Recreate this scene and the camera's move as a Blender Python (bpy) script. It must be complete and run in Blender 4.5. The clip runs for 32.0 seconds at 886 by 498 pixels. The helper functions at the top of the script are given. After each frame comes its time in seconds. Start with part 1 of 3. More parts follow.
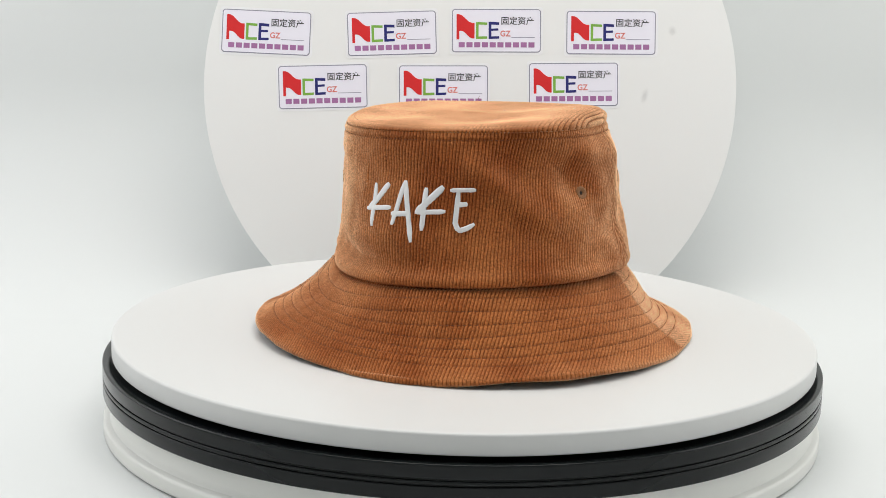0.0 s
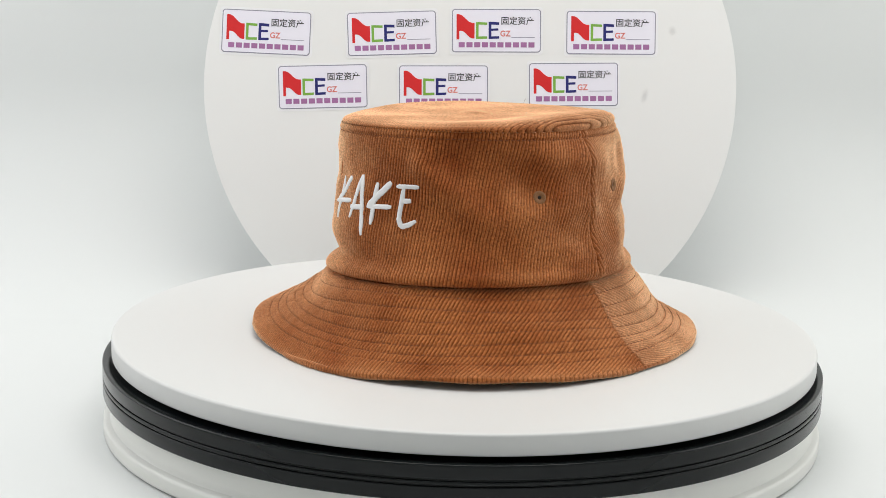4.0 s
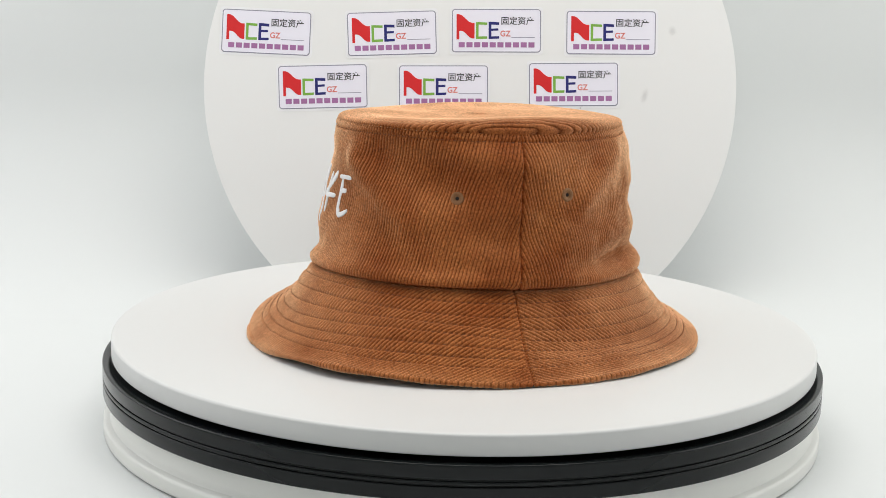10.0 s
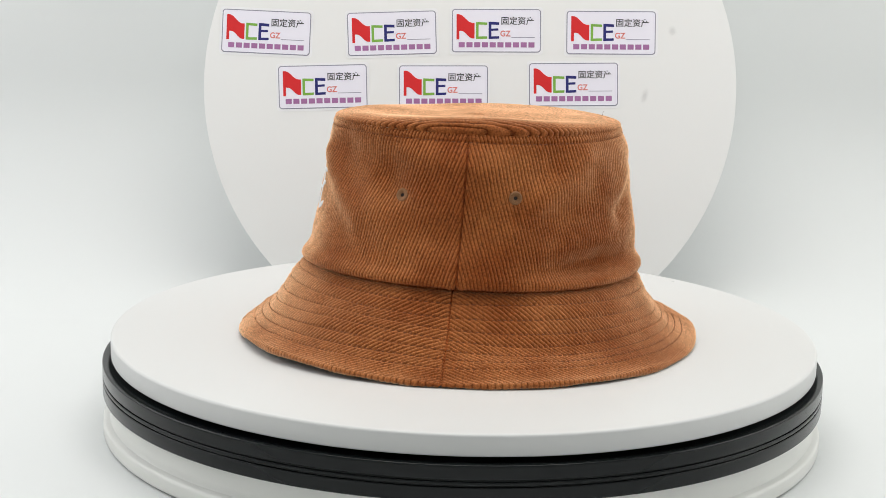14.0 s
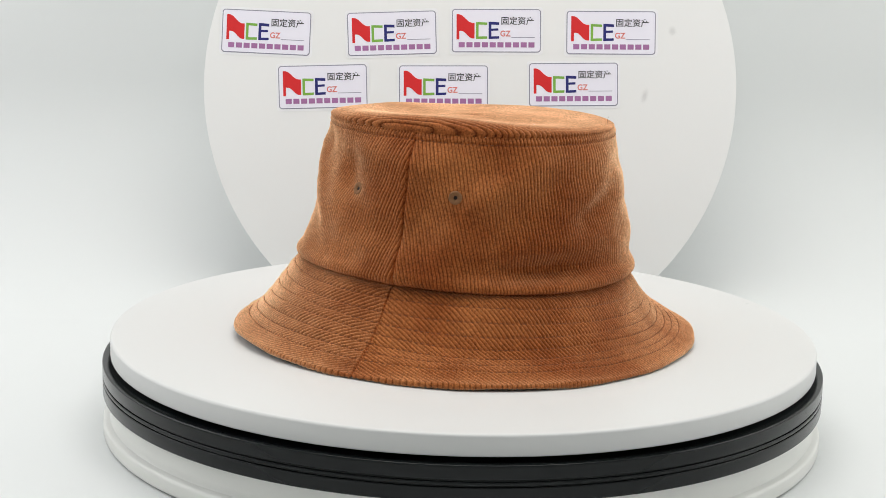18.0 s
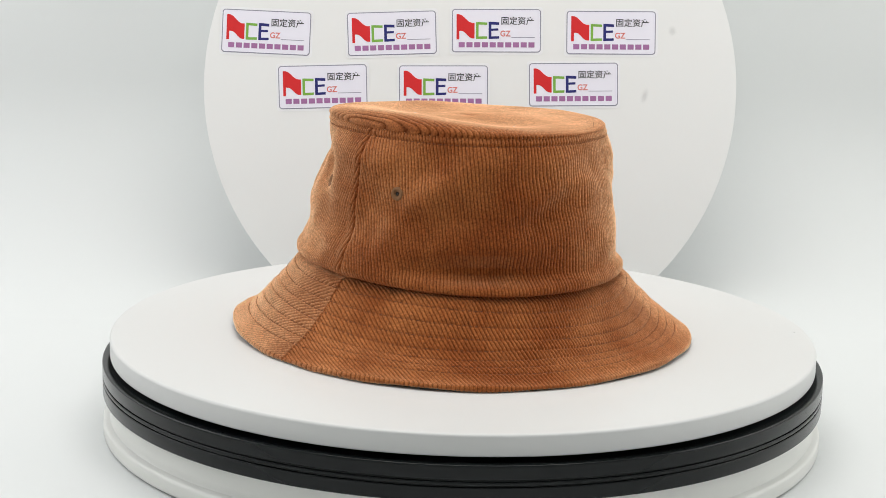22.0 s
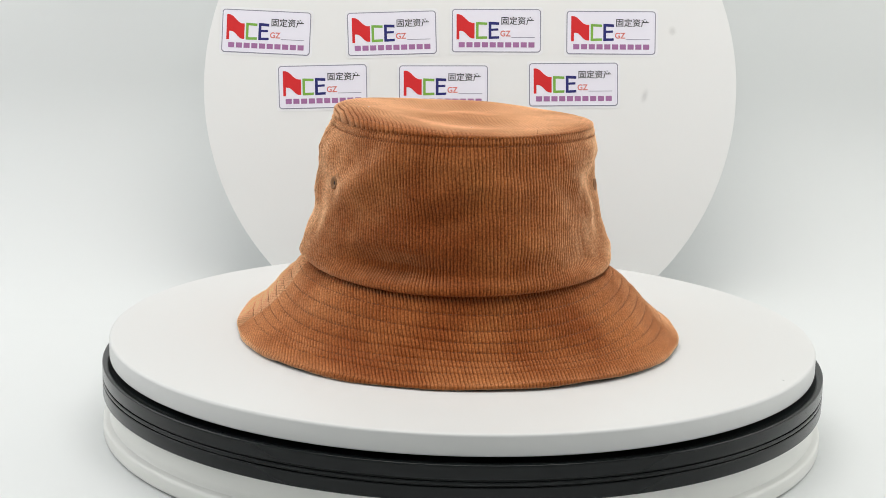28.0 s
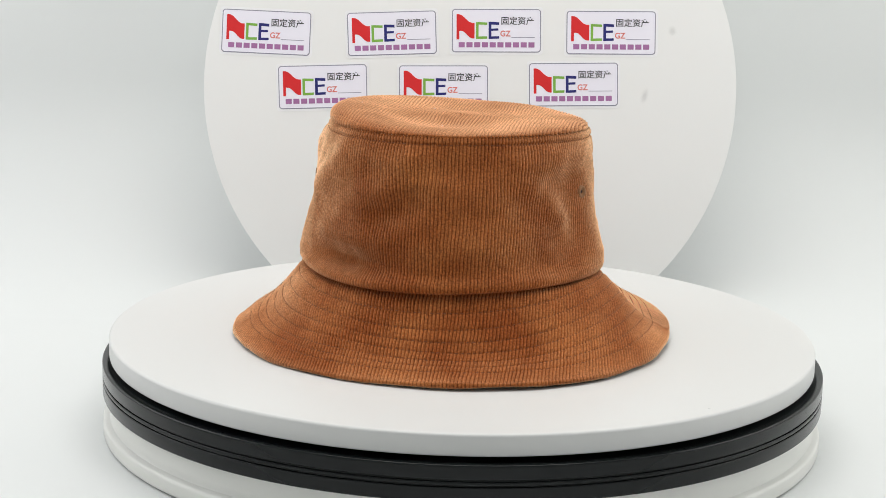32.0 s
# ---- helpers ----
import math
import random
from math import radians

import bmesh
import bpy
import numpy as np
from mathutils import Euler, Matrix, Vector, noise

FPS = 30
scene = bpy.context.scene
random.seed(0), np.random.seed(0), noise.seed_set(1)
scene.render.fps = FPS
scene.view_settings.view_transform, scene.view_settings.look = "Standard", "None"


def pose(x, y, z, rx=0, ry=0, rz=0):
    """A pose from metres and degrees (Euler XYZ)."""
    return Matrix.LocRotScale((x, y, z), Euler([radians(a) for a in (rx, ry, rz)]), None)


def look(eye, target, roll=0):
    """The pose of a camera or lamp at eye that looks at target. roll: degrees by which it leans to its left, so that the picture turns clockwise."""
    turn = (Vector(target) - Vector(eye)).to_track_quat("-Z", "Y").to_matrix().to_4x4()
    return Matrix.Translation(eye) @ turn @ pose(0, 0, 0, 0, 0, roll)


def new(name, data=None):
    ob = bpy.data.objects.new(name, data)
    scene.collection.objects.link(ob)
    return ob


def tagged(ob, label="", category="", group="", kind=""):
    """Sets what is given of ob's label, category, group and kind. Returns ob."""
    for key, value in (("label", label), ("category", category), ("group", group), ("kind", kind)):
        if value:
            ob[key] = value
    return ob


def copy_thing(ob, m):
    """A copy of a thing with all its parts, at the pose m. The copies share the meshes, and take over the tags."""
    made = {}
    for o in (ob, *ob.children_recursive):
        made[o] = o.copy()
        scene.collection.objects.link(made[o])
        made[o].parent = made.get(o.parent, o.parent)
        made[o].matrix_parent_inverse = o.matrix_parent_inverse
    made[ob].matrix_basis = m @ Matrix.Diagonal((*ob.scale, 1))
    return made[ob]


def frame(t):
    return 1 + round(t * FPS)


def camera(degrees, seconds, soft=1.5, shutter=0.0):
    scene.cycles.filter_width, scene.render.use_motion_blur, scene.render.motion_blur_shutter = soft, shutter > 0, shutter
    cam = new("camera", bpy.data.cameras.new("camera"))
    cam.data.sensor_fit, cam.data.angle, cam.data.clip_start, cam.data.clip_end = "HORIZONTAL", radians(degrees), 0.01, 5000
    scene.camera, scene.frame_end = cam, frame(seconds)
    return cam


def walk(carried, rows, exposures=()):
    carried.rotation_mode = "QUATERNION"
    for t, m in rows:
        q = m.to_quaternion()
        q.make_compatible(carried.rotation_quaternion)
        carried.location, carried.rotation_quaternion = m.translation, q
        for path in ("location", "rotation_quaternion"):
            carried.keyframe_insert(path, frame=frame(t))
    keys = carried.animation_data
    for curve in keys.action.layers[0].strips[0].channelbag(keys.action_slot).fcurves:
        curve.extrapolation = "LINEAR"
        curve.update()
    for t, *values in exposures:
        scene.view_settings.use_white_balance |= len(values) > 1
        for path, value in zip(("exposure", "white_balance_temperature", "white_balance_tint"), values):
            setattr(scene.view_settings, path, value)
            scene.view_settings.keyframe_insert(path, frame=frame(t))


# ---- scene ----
cam = camera(30.97, 32.0, soft=0.5)
TOP = 0.055            # height of the turntable's plate above the table
EYE = Vector((0.0, -0.8984, 0.2284 + TOP))
AIM = EYE + Vector((-0.01362, 0.97974, -0.19985))
walk(cam, [(0.0, look(EYE, AIM, 1.341)), (32.0, look(EYE, AIM, 1.341))])

# ---- light: a white photo tent with soft panels above and at its sides ----
world = bpy.data.worlds.new("room")
scene.world = world
world.use_nodes = True
world.node_tree.nodes["Background"].inputs[0].default_value = (0.91, 0.97, 1.0, 1)
world.node_tree.nodes["Background"].inputs[1].default_value = 0.42


def area(name, eye, target, sx, sy, power, colour):
    lamp = bpy.data.lights.new(name, "AREA")
    lamp.shape, lamp.size, lamp.size_y, lamp.energy, lamp.color = "RECTANGLE", sx, sy, power, colour
    ob = new(name, lamp)
    ob.matrix_world = look(eye, target)
    return ob


area("tent_light_above", (0, -0.10, 0.97), (0, -0.02, 0), 0.80, 0.48, 6.1, (1.0, 0.98, 0.95))
area("tent_light_left", (-0.80, 0.02, 0.46), (0, 0.02, 0.14), 0.68, 0.7, 3.5, (0.98, 0.98, 1.0))
area("tent_light_right", (0.80, 0.02, 0.46), (0, 0.02, 0.14), 0.68, 0.7, 3.3, (1.0, 1.0, 0.97))
scene.view_settings.exposure = -0.17


# ---- materials ----
def material(name):
    m = bpy.data.materials.new(name)
    m.use_nodes = True
    return m, m.node_tree.nodes, m.node_tree.links, m.node_tree.nodes["Principled BSDF"]


def plain(name, colour, rough=0.5, metal=0.0, vary=0.06, scale=40.0, bump=0.0, bump_scale=400.0, coat=0.0):
    """A surface with faint mottling, and fine relief where bump is given."""
    m, N, L, b = material(name)
    co = N.new("ShaderNodeTexCoord")
    n1 = N.new("ShaderNodeTexNoise")
    n1.inputs["Scale"].default_value, n1.inputs["Detail"].default_value = scale, 6
    L.new(co.outputs["Object"], n1.inputs["Vector"])
    ramp = N.new("ShaderNodeMix")
    ramp.data_type = "RGBA"
    ramp.inputs[6].default_value = (*[c * (1 - vary) for c in colour], 1)
    ramp.inputs[7].default_value = (*[min(1, c * (1 + vary)) for c in colour], 1)
    L.new(n1.outputs["Fac"], ramp.inputs[0])
    L.new(ramp.outputs[2], b.inputs["Base Color"])
    mr = N.new("ShaderNodeMapRange")
    mr.inputs[3].default_value, mr.inputs[4].default_value = max(0.02, rough - 0.07), min(1, rough + 0.07)
    L.new(n1.outputs["Fac"], mr.inputs[0])
    L.new(mr.outputs[0], b.inputs["Roughness"])
    b.inputs["Metallic"].default_value = metal
    b.inputs["Coat Weight"].default_value = coat
    if bump:
        n2 = N.new("ShaderNodeTexNoise")
        n2.inputs["Scale"].default_value, n2.inputs["Detail"].default_value = bump_scale, 4
        L.new(co.outputs["Object"], n2.inputs["Vector"])
        bp = N.new("ShaderNodeBump")
        bp.inputs["Strength"].default_value, bp.inputs["Distance"].default_value = bump, 0.0004
        L.new(n2.outputs["Fac"], bp.inputs["Height"])
        L.new(bp.outputs[0], b.inputs["Normal"])
    return m


def corduroy(name):
    """Brushed cotton corduroy: velvety wales, shade of the grooves between them painted into the colour, nap lying
    different ways in patches, soft sheen.
    """
    m, N, L, b = material(name)
    co = N.new("ShaderNodeTexCoord")

    def grain(scale, detail):
        n = N.new("ShaderNodeTexNoise")
        n.inputs["Scale"].default_value, n.inputs["Detail"].default_value = scale, detail
        L.new(co.outputs["Object"], n.inputs["Vector"])
        return n.outputs["Fac"]

    def ramp(value, lo, hi, c0, c1):
        r = N.new("ShaderNodeValToRGB")
        r.color_ramp.elements[0].position, r.color_ramp.elements[1].position = lo, hi
        r.color_ramp.elements[0].color, r.color_ramp.elements[1].color = (*c0, 1), (*c1, 1)
        L.new(value, r.inputs[0])
        return r.outputs[0]

    def times(x, y, share=1.0):
        mx = N.new("ShaderNodeMix")
        mx.data_type, mx.blend_type = "RGBA", "MULTIPLY"
        mx.inputs[0].default_value = share
        L.new(x, mx.inputs[6])
        L.new(y, mx.inputs[7])
        return mx.outputs[2]

    big, mid, fine = grain(26, 3), grain(1000, 4), grain(2000, 2)
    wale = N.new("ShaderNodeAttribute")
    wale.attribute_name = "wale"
    # groove shade put into the colour: darker where the wale height is low
    groove_shade = ramp(wale.outputs["Fac"], 0.10, 0.72, GROOVE_SHADE, (1.0, 1.0, 1.0))
    fleck = ramp(mid, 0.30, 0.72, (0.46, 0.42, 0.38), (1.30, 1.32, 1.34))
    L.new(times(times(ramp(big, 0.36, 0.66, PILE_DARK, PILE_LIGHT), fleck, 0.9), groove_shade), b.inputs["Base Color"])
    b.inputs["Roughness"].default_value = 0.92
    b.inputs["Specular IOR Level"].default_value = 0.12
    nap = N.new("ShaderNodeBsdfSheen")
    nap.distribution = "MICROFIBER"
    L.new(times(times(ramp(big, 0.40, 0.62, SHEEN_DARK, SHEEN_LIGHT), fleck, 0.55), groove_shade), nap.inputs["Color"])
    nap.inputs["Roughness"].default_value = 0.50
    at = N.new("ShaderNodeAttribute")
    at.attribute_name = "cloth_normal"
    tr = N.new("ShaderNodeVectorTransform")
    tr.vector_type, tr.convert_from, tr.convert_to = "NORMAL", "OBJECT", "WORLD"
    L.new(at.outputs["Vector"], tr.inputs[0])
    geo = N.new("ShaderNodeNewGeometry")
    half = N.new("ShaderNodeVectorMath")
    half.operation = "MULTIPLY_ADD"
    half.inputs[1].default_value = (0.38, 0.38, 0.38)
    L.new(geo.outputs["Normal"], half.inputs[0])
    L.new(tr.outputs[0], half.inputs[2])
    unit = N.new("ShaderNodeVectorMath")
    unit.operation = "NORMALIZE"
    L.new(half.outputs[0], unit.inputs[0])
    L.new(unit.outputs[0], nap.inputs["Normal"])
    both = N.new("ShaderNodeAddShader")
    L.new(b.outputs[0], both.inputs[0])
    L.new(nap.outputs[0], both.inputs[1])
    L.new(both.outputs[0], N["Material Output"].inputs["Surface"])
    bp = N.new("ShaderNodeBump")
    bp.inputs["Strength"].default_value, bp.inputs["Distance"].default_value = 0.6, 0.0003
    L.new(fine, bp.inputs["Height"])
    L.new(bp.outputs[0], b.inputs["Normal"])
    return m


def soft_spot(name, colour):
    """A faint stain that thins out towards its rim."""
    m, N, L, b = material(name)
    co = N.new("ShaderNodeTexCoord")
    mid = N.new("ShaderNodeVectorMath")
    mid.operation = "SUBTRACT"
    mid.inputs[1].default_value = (0.5, 0.5, 0.5)
    L.new(co.outputs["Generated"], mid.inputs[0])
    flat_ = N.new("ShaderNodeVectorMath")
    flat_.operation = "MULTIPLY"
    flat_.inputs[1].default_value = (2, 0, 2)
    L.new(mid.outputs[0], flat_.inputs[0])
    size = N.new("ShaderNodeVectorMath")
    size.operation = "LENGTH"
    L.new(flat_.outputs[0], size.inputs[0])
    mr = N.new("ShaderNodeMapRange")
    mr.interpolation_type = "SMOOTHSTEP"
    mr.inputs[1].default_value, mr.inputs[2].default_value, mr.inputs[3].default_value, mr.inputs[4].default_value = 0.0, 1.0, 0.17, 0.0
    L.new(size.outputs["Value"], mr.inputs[0])
    b.inputs["Base Color"].default_value = (*colour, 1)
    b.inputs["Roughness"].default_value = 0.6
    L.new(mr.outputs[0], b.inputs["Alpha"])
    return m


GROOVE_SHADE = (0.48, 0.40, 0.34)          # share of the pile's colour kept in the grooves, as painted shade
PILE_DARK, PILE_LIGHT = (0.305, 0.071, 0.011), (0.442, 0.141, 0.034)
SHEEN_DARK, SHEEN_LIGHT = (1.06, 0.89, 0.57), (1.42, 1.22, 0.84)
CORD = corduroy("caramel_corduroy")
THREAD = plain("brown_thread", (0.17, 0.060, 0.020), 0.8, vary=0.3, scale=900)
LINING = plain("brown_lining", (0.16, 0.07, 0.03), 0.9, vary=0.15, scale=500, bump=0.3)
EMBROID = plain("white_embroidery", (0.80, 0.80, 0.80), 0.55, vary=0.05, scale=900, bump=0.4, bump_scale=1800)
EYELET = plain("eyelet_thread", (0.25, 0.112, 0.040), 0.7, vary=0.25, scale=1500, bump=0.8, bump_scale=2200)
HOLE_SHADE = plain("hole_shade", (0.02, 0.012, 0.008), 0.9)
PLATE = plain("white_plate", (0.665, 0.665, 0.652), 0.42, vary=0.012, scale=9)
BASE = plain("white_plastic", (0.78, 0.78, 0.74), 0.38, vary=0.015, scale=12)
BLACK = plain("black_band", (0.007, 0.0085, 0.009), 0.20, vary=0.05, scale=8)
BLACK.node_tree.nodes["Principled BSDF"].inputs["Specular IOR Level"].default_value = 0.24
GROOVE = plain("black_groove", (0.006, 0.006, 0.006), 0.6, vary=0.1)
PAPER = plain("white_sweep", (0.705, 0.722, 0.715), 0.75, vary=0.012, scale=5)
TENT = plain("white_tent", (0.80, 0.81, 0.82), 0.9, vary=0.02, scale=6)
BOARD = plain("white_board", (0.815, 0.815, 0.802), 0.5, vary=0.012, scale=7)
BOUNCE = plain("bounce_surface", (0.70, 0.70, 0.69), 0.9, vary=0.1, scale=4)
UNSEEN_TABLE = plain("unseen_dark_table", (0.035, 0.038, 0.040), 0.6, vary=0.2, scale=12)
CARD = plain("label_card", (0.83, 0.81, 0.89), 0.35, vary=0.012, scale=30)
FILM = plain("label_film", (0.84, 0.84, 0.85), 0.3, vary=0.01, scale=30)
GREY = plain("grey_ink", (0.26, 0.25, 0.32), 0.5, vary=0.08, scale=300)
RED = plain("red_ink", (0.64, 0.012, 0.014), 0.6, vary=0.06, scale=300)
GREEN = plain("green_ink", (0.20, 0.42, 0.06), 0.45, vary=0.08, scale=300)
BLUE = plain("blue_ink", (0.012, 0.014, 0.15), 0.6, vary=0.08, scale=300)
INK = plain("black_ink", (0.03, 0.03, 0.035), 0.5, vary=0.1, scale=300)
PINK = plain("coral_ink", (0.68, 0.17, 0.14), 0.45, vary=0.08, scale=300)
PLUM = plain("plum_ink", (0.36, 0.15, 0.33), 0.5, vary=0.1, scale=300)
DIRT = plain("grey_scuff", (0.60, 0.61, 0.60), 0.7, vary=0.12, scale=300)
STAIN = soft_spot("grey_smudge", (0.40, 0.41, 0.40))


# ---- mesh helpers ----
def link(name, me, mat, parent=None, label=""):
    ob = new(name, me)
    me.materials.append(mat)
    if parent:
        ob.parent = parent
    return tagged(ob, label)


def part(name, bm, mat, parent=None, label="", smooth=False):
    me = bpy.data.meshes.new(name)
    bm.to_mesh(me)
    bm.free()
    if smooth:
        me.polygons.foreach_set("use_smooth", [True] * len(me.polygons))
    return link(name, me, mat, parent, label)


def empty(name, x=0.0, y=0.0, z=0.0):
    ob = new(name)
    ob.location = (x, y, z)
    ob.empty_display_size = 0.02
    return ob


def sheet(name, P, mat, parent=None, label="", closed=False, cloth=None, wale=None):
    """A smooth grid mesh from an array of rows x columns x 3; closed joins the last column to the first."""
    nv, nu = P.shape[:2]
    idx = np.arange(nv * nu).reshape(nv, nu)
    if closed:
        idx = np.concatenate([idx, idx[:, :1]], 1)
    quad = np.stack([idx[:-1, :-1], idx[:-1, 1:], idx[1:, 1:], idx[1:, :-1]], -1).reshape(-1, 4)
    me = bpy.data.meshes.new(name)
    me.vertices.add(nv * nu)
    me.vertices.foreach_set("co", P.reshape(-1).astype(np.float32))
    me.loops.add(quad.size)
    me.loops.foreach_set("vertex_index", quad.reshape(-1).astype(np.int32))
    me.polygons.add(len(quad))
    me.polygons.foreach_set("loop_start", np.arange(0, quad.size, 4, dtype=np.int32))
    me.polygons.foreach_set("use_smooth", np.ones(len(quad), dtype=bool))
    me.update(calc_edges=True)
    me.validate()
    if cloth is not None:
        me.attributes.new("cloth_normal", "FLOAT_VECTOR", "POINT").data.foreach_set("vector", cloth.reshape(-1).astype(np.float32))
    if wale is not None:
        me.attributes.new("wale", "FLOAT", "POINT").data.foreach_set("value", wale.reshape(-1).astype(np.float32))
    return link(name, me, mat, parent, label)


def turned(name, profile, mat, parent=None, label="", n=256, smooth_angle=35):
    """A body of revolution about z from (radius, height) pairs."""
    bm = bmesh.new()
    rings = []
    for r, z in profile:
        if r < 1e-6:
            rings.append([bm.verts.new((0, 0, z))])
        else:
            rings.append([bm.verts.new((r * math.cos(2 * math.pi * k / n), r * math.sin(2 * math.pi * k / n), z)) for k in range(n)])
    for a, b in zip(rings, rings[1:]):
        for k in range(n):
            j = (k + 1) % n
            if len(a) == 1:
                bm.faces.new((a[0], b[k], b[j]))
            elif len(b) == 1:
                bm.faces.new((a[k], b[0], a[j]))
            else:
                bm.faces.new((a[k], b[k], b[j], a[j]))
    bmesh.ops.recalc_face_normals(bm, faces=bm.faces)
    bm.normal_update()
    for f in bm.faces:
        f.smooth = True
    for e in bm.edges:
        if len(e.link_faces) == 2 and e.calc_face_angle(0) > radians(smooth_angle):
            e.smooth = False
    return part(name, bm, mat, parent, label)


def arc(r, z, rad, a0, a1, n=6):
    """Points of a rounded corner about (r, z)."""
    return [(r + rad * math.cos(radians(a0 + (a1 - a0) * k / n)), z + rad * math.sin(radians(a0 + (a1 - a0) * k / n))) for k in range(n + 1)]


# ---- the tent: table sheet with its sweep, sides, ceiling ----
W, BACK, HIGH = 0.85, 0.37, 1.0
prof = [(-0.62, -0.004), (-0.62, 0.0)] + [(-0.60 + 0.07 * k, 0.0) for k in range(0, 11)]
R = 0.16
prof += [(BACK - R + R * math.sin(radians(a)), R - R * math.cos(radians(a))) for a in range(0, 91, 5)]
prof += [(BACK, 0.45), (BACK, 0.7), (BACK, HIGH)]
xs = np.linspace(-W, W, 24)
floor = sheet("floor", np.array([[(x, y, z) for x in xs] for y, z in prof]), PAPER)
tagged(floor, "seamless white sweep rising from table to backdrop", "backdrop", kind="structure")


def slab(name, lo, hi, mat, label, category):
    bm = bmesh.new()
    bmesh.ops.create_cube(bm, size=1.0)
    for v in bm.verts:
        v.co = [lo[i] + (v.co[i] + 0.5) * (hi[i] - lo[i]) for i in range(3)]
    return tagged(part(name, bm, mat), label, category, kind="structure")


slab("wall_left", (-W - 0.02, -1.0, -0.02), (-W, BACK + 0.02, HIGH + 0.02), TENT, "plain white fabric side of the photo tent", "wall")
slab("wall_right", (W, -1.0, -0.02), (W + 0.02, BACK + 0.02, HIGH + 0.02), TENT, "plain white fabric side of the photo tent", "wall")
slab("ceiling", (-W, -1.0, HIGH), (W, BACK, HIGH + 0.02), TENT, "plain white fabric roof of the photo tent", "ceiling")
# unseen dark slab, added to keep reflections in the black band dark
slab("table", (-1.2, -0.9, -0.05), (1.2, BACK + 0.05, -0.006), UNSEEN_TABLE, "unseen dark table added under the white sweep", "table")
# out of view, added to bounce light onto the turntable's front
slab("bounce_wall", (-2.0, -1.95, -0.02), (2.0, -1.9, 2.0), BOUNCE, "unseen pale wall added behind the camera to bounce light", "wall")

# ---- the turntable ----
turntable = tagged(empty("turntable"), "white motorised display turntable with a glossy black band", "turntable")
turned("base", [(0.0, 0.0005), (0.2010, 0.0005)] + arc(0.2025, 0.0025, 0.002, -90, 0) + [(0.2045, 0.0065)] + arc(0.2025, 0.0075, 0.002, 0, 75)
       + [(0.2010, 0.0102), (0.2002, 0.0115), (0.1999, 0.0135), (0.1999, 0.0233), (0.15, 0.0233)], BASE, turntable, "white plastic base with a flared foot")
turned("band_lower", [(0.15, 0.0233)] + [(0.2030, 0.0233)] + arc(0.2035, 0.0243, 0.001, -90, 0, 3) + [(0.2045, 0.0301)] + arc(0.2040, 0.0303, 0.0005, 0, 90, 3)
       + [(0.2032, 0.0308), (0.15, 0.0308)], BLACK, turntable)
turned("band_groove", [(0.15, 0.0306), (0.2033, 0.0306), (0.2033, 0.0345), (0.15, 0.0345)], GROOVE, turntable)
turned("band_rib", [(0.2033, 0.0314)] + arc(0.2040, 0.0319, 0.0005, -90, 0, 3) + arc(0.2040, 0.0329, 0.0005, 0, 90, 3) + [(0.2033, 0.0334)], BLACK, turntable)
turned("band_upper", [(0.15, 0.0342)] + [(0.2032, 0.0342)] + arc(0.2040, 0.0347, 0.0005, -90, 0, 3) + [(0.2045, 0.0407)] + arc(0.2037, 0.0407, 0.0008, 0, 90, 5)
       + [(0.2010, 0.0414), (0.2002, 0.0409), (0.1990, 0.0408), (0.1935, 0.0408), (0.1925, 0.0395), (0.15, 0.0395)], BLACK, turntable)
turned("spindle", [(0.0, 0.0395), (0.16, 0.0395), (0.16, 0.0442), (0.0, 0.0442)], GROOVE, turntable)
plate = turned("plate", [(0.0, 0.0441), (0.1985, 0.0441)] + arc(0.1990, 0.0451, 0.001, -90, 0, 4) + arc(0.1985, 0.0535, 0.0015, 0, 90, 6) + [(0.12, TOP), (0.0, TOP)],
               PLATE, turntable, "white round rotating plate")

bm = bmesh.new()
bmesh.ops.create_icosphere(bm, subdivisions=2, radius=0.0011)
for v in bm.verts:
    v.co.z *= 0.12
    v.co.x *= 0.6 + 0.5 * noise.noise(v.co * 900)
speck = part("scuff", bm, DIRT, plate, "small grey scuff", True)
speck.location = (0.1925 * math.cos(radians(118.5)), 0.1925 * math.sin(radians(118.5)), TOP)


def motions():
    """The plate and the hat on it turn clockwise, seen from above, at an even rate."""
    rate = -5.294
    steps = [2.0 * k for k in range(17)]
    walk(plate, [(t, pose(0.0, 0.0, 0.0, 0, 0, rate * t) @ pose(0.0006, 0.0002, 0.0)) for t in steps])
    walk(hat, [(t, pose(0, 0, TOP, 0, 0, rate * t)) for t in steps])


# ---- the round board behind it ----
LEAN = 9.0
board_pose = pose(0.0003, 0.26, 0.111 + TOP, -LEAN, 0, 0)
RB, THICK = 0.1928, 0.004
cut = -(0.111 + TOP) / math.cos(radians(LEAN))
a0 = math.asin(cut / RB)
bm = bmesh.new()
outline = [(RB * math.cos(a), RB * math.sin(a)) for a in np.linspace(a0, math.pi - a0, 160)]
loops = []
for inset, y in ((0.0, THICK), (0.0, 0.0002), (0.0002, 0.0)):
    loops.append([bm.verts.new((x * (1 - inset / RB), y, z * (1 - inset / RB) if z > cut * 0.98 else z)) for x, z in outline])
for a, b in zip(loops, loops[1:]):
    for k in range(len(a)):
        j = (k + 1) % len(a)
        bm.faces.new((a[k], b[k], b[j], a[j]))
bm.faces.new(loops[-1])
bm.faces.new(loops[0][::-1])
bmesh.ops.recalc_face_normals(bm, faces=bm.faces)
board = tagged(part("backdrop_board", bm, BOARD), "round white backdrop board leaning back behind the turntable", "board")
board.matrix_world = board_pose
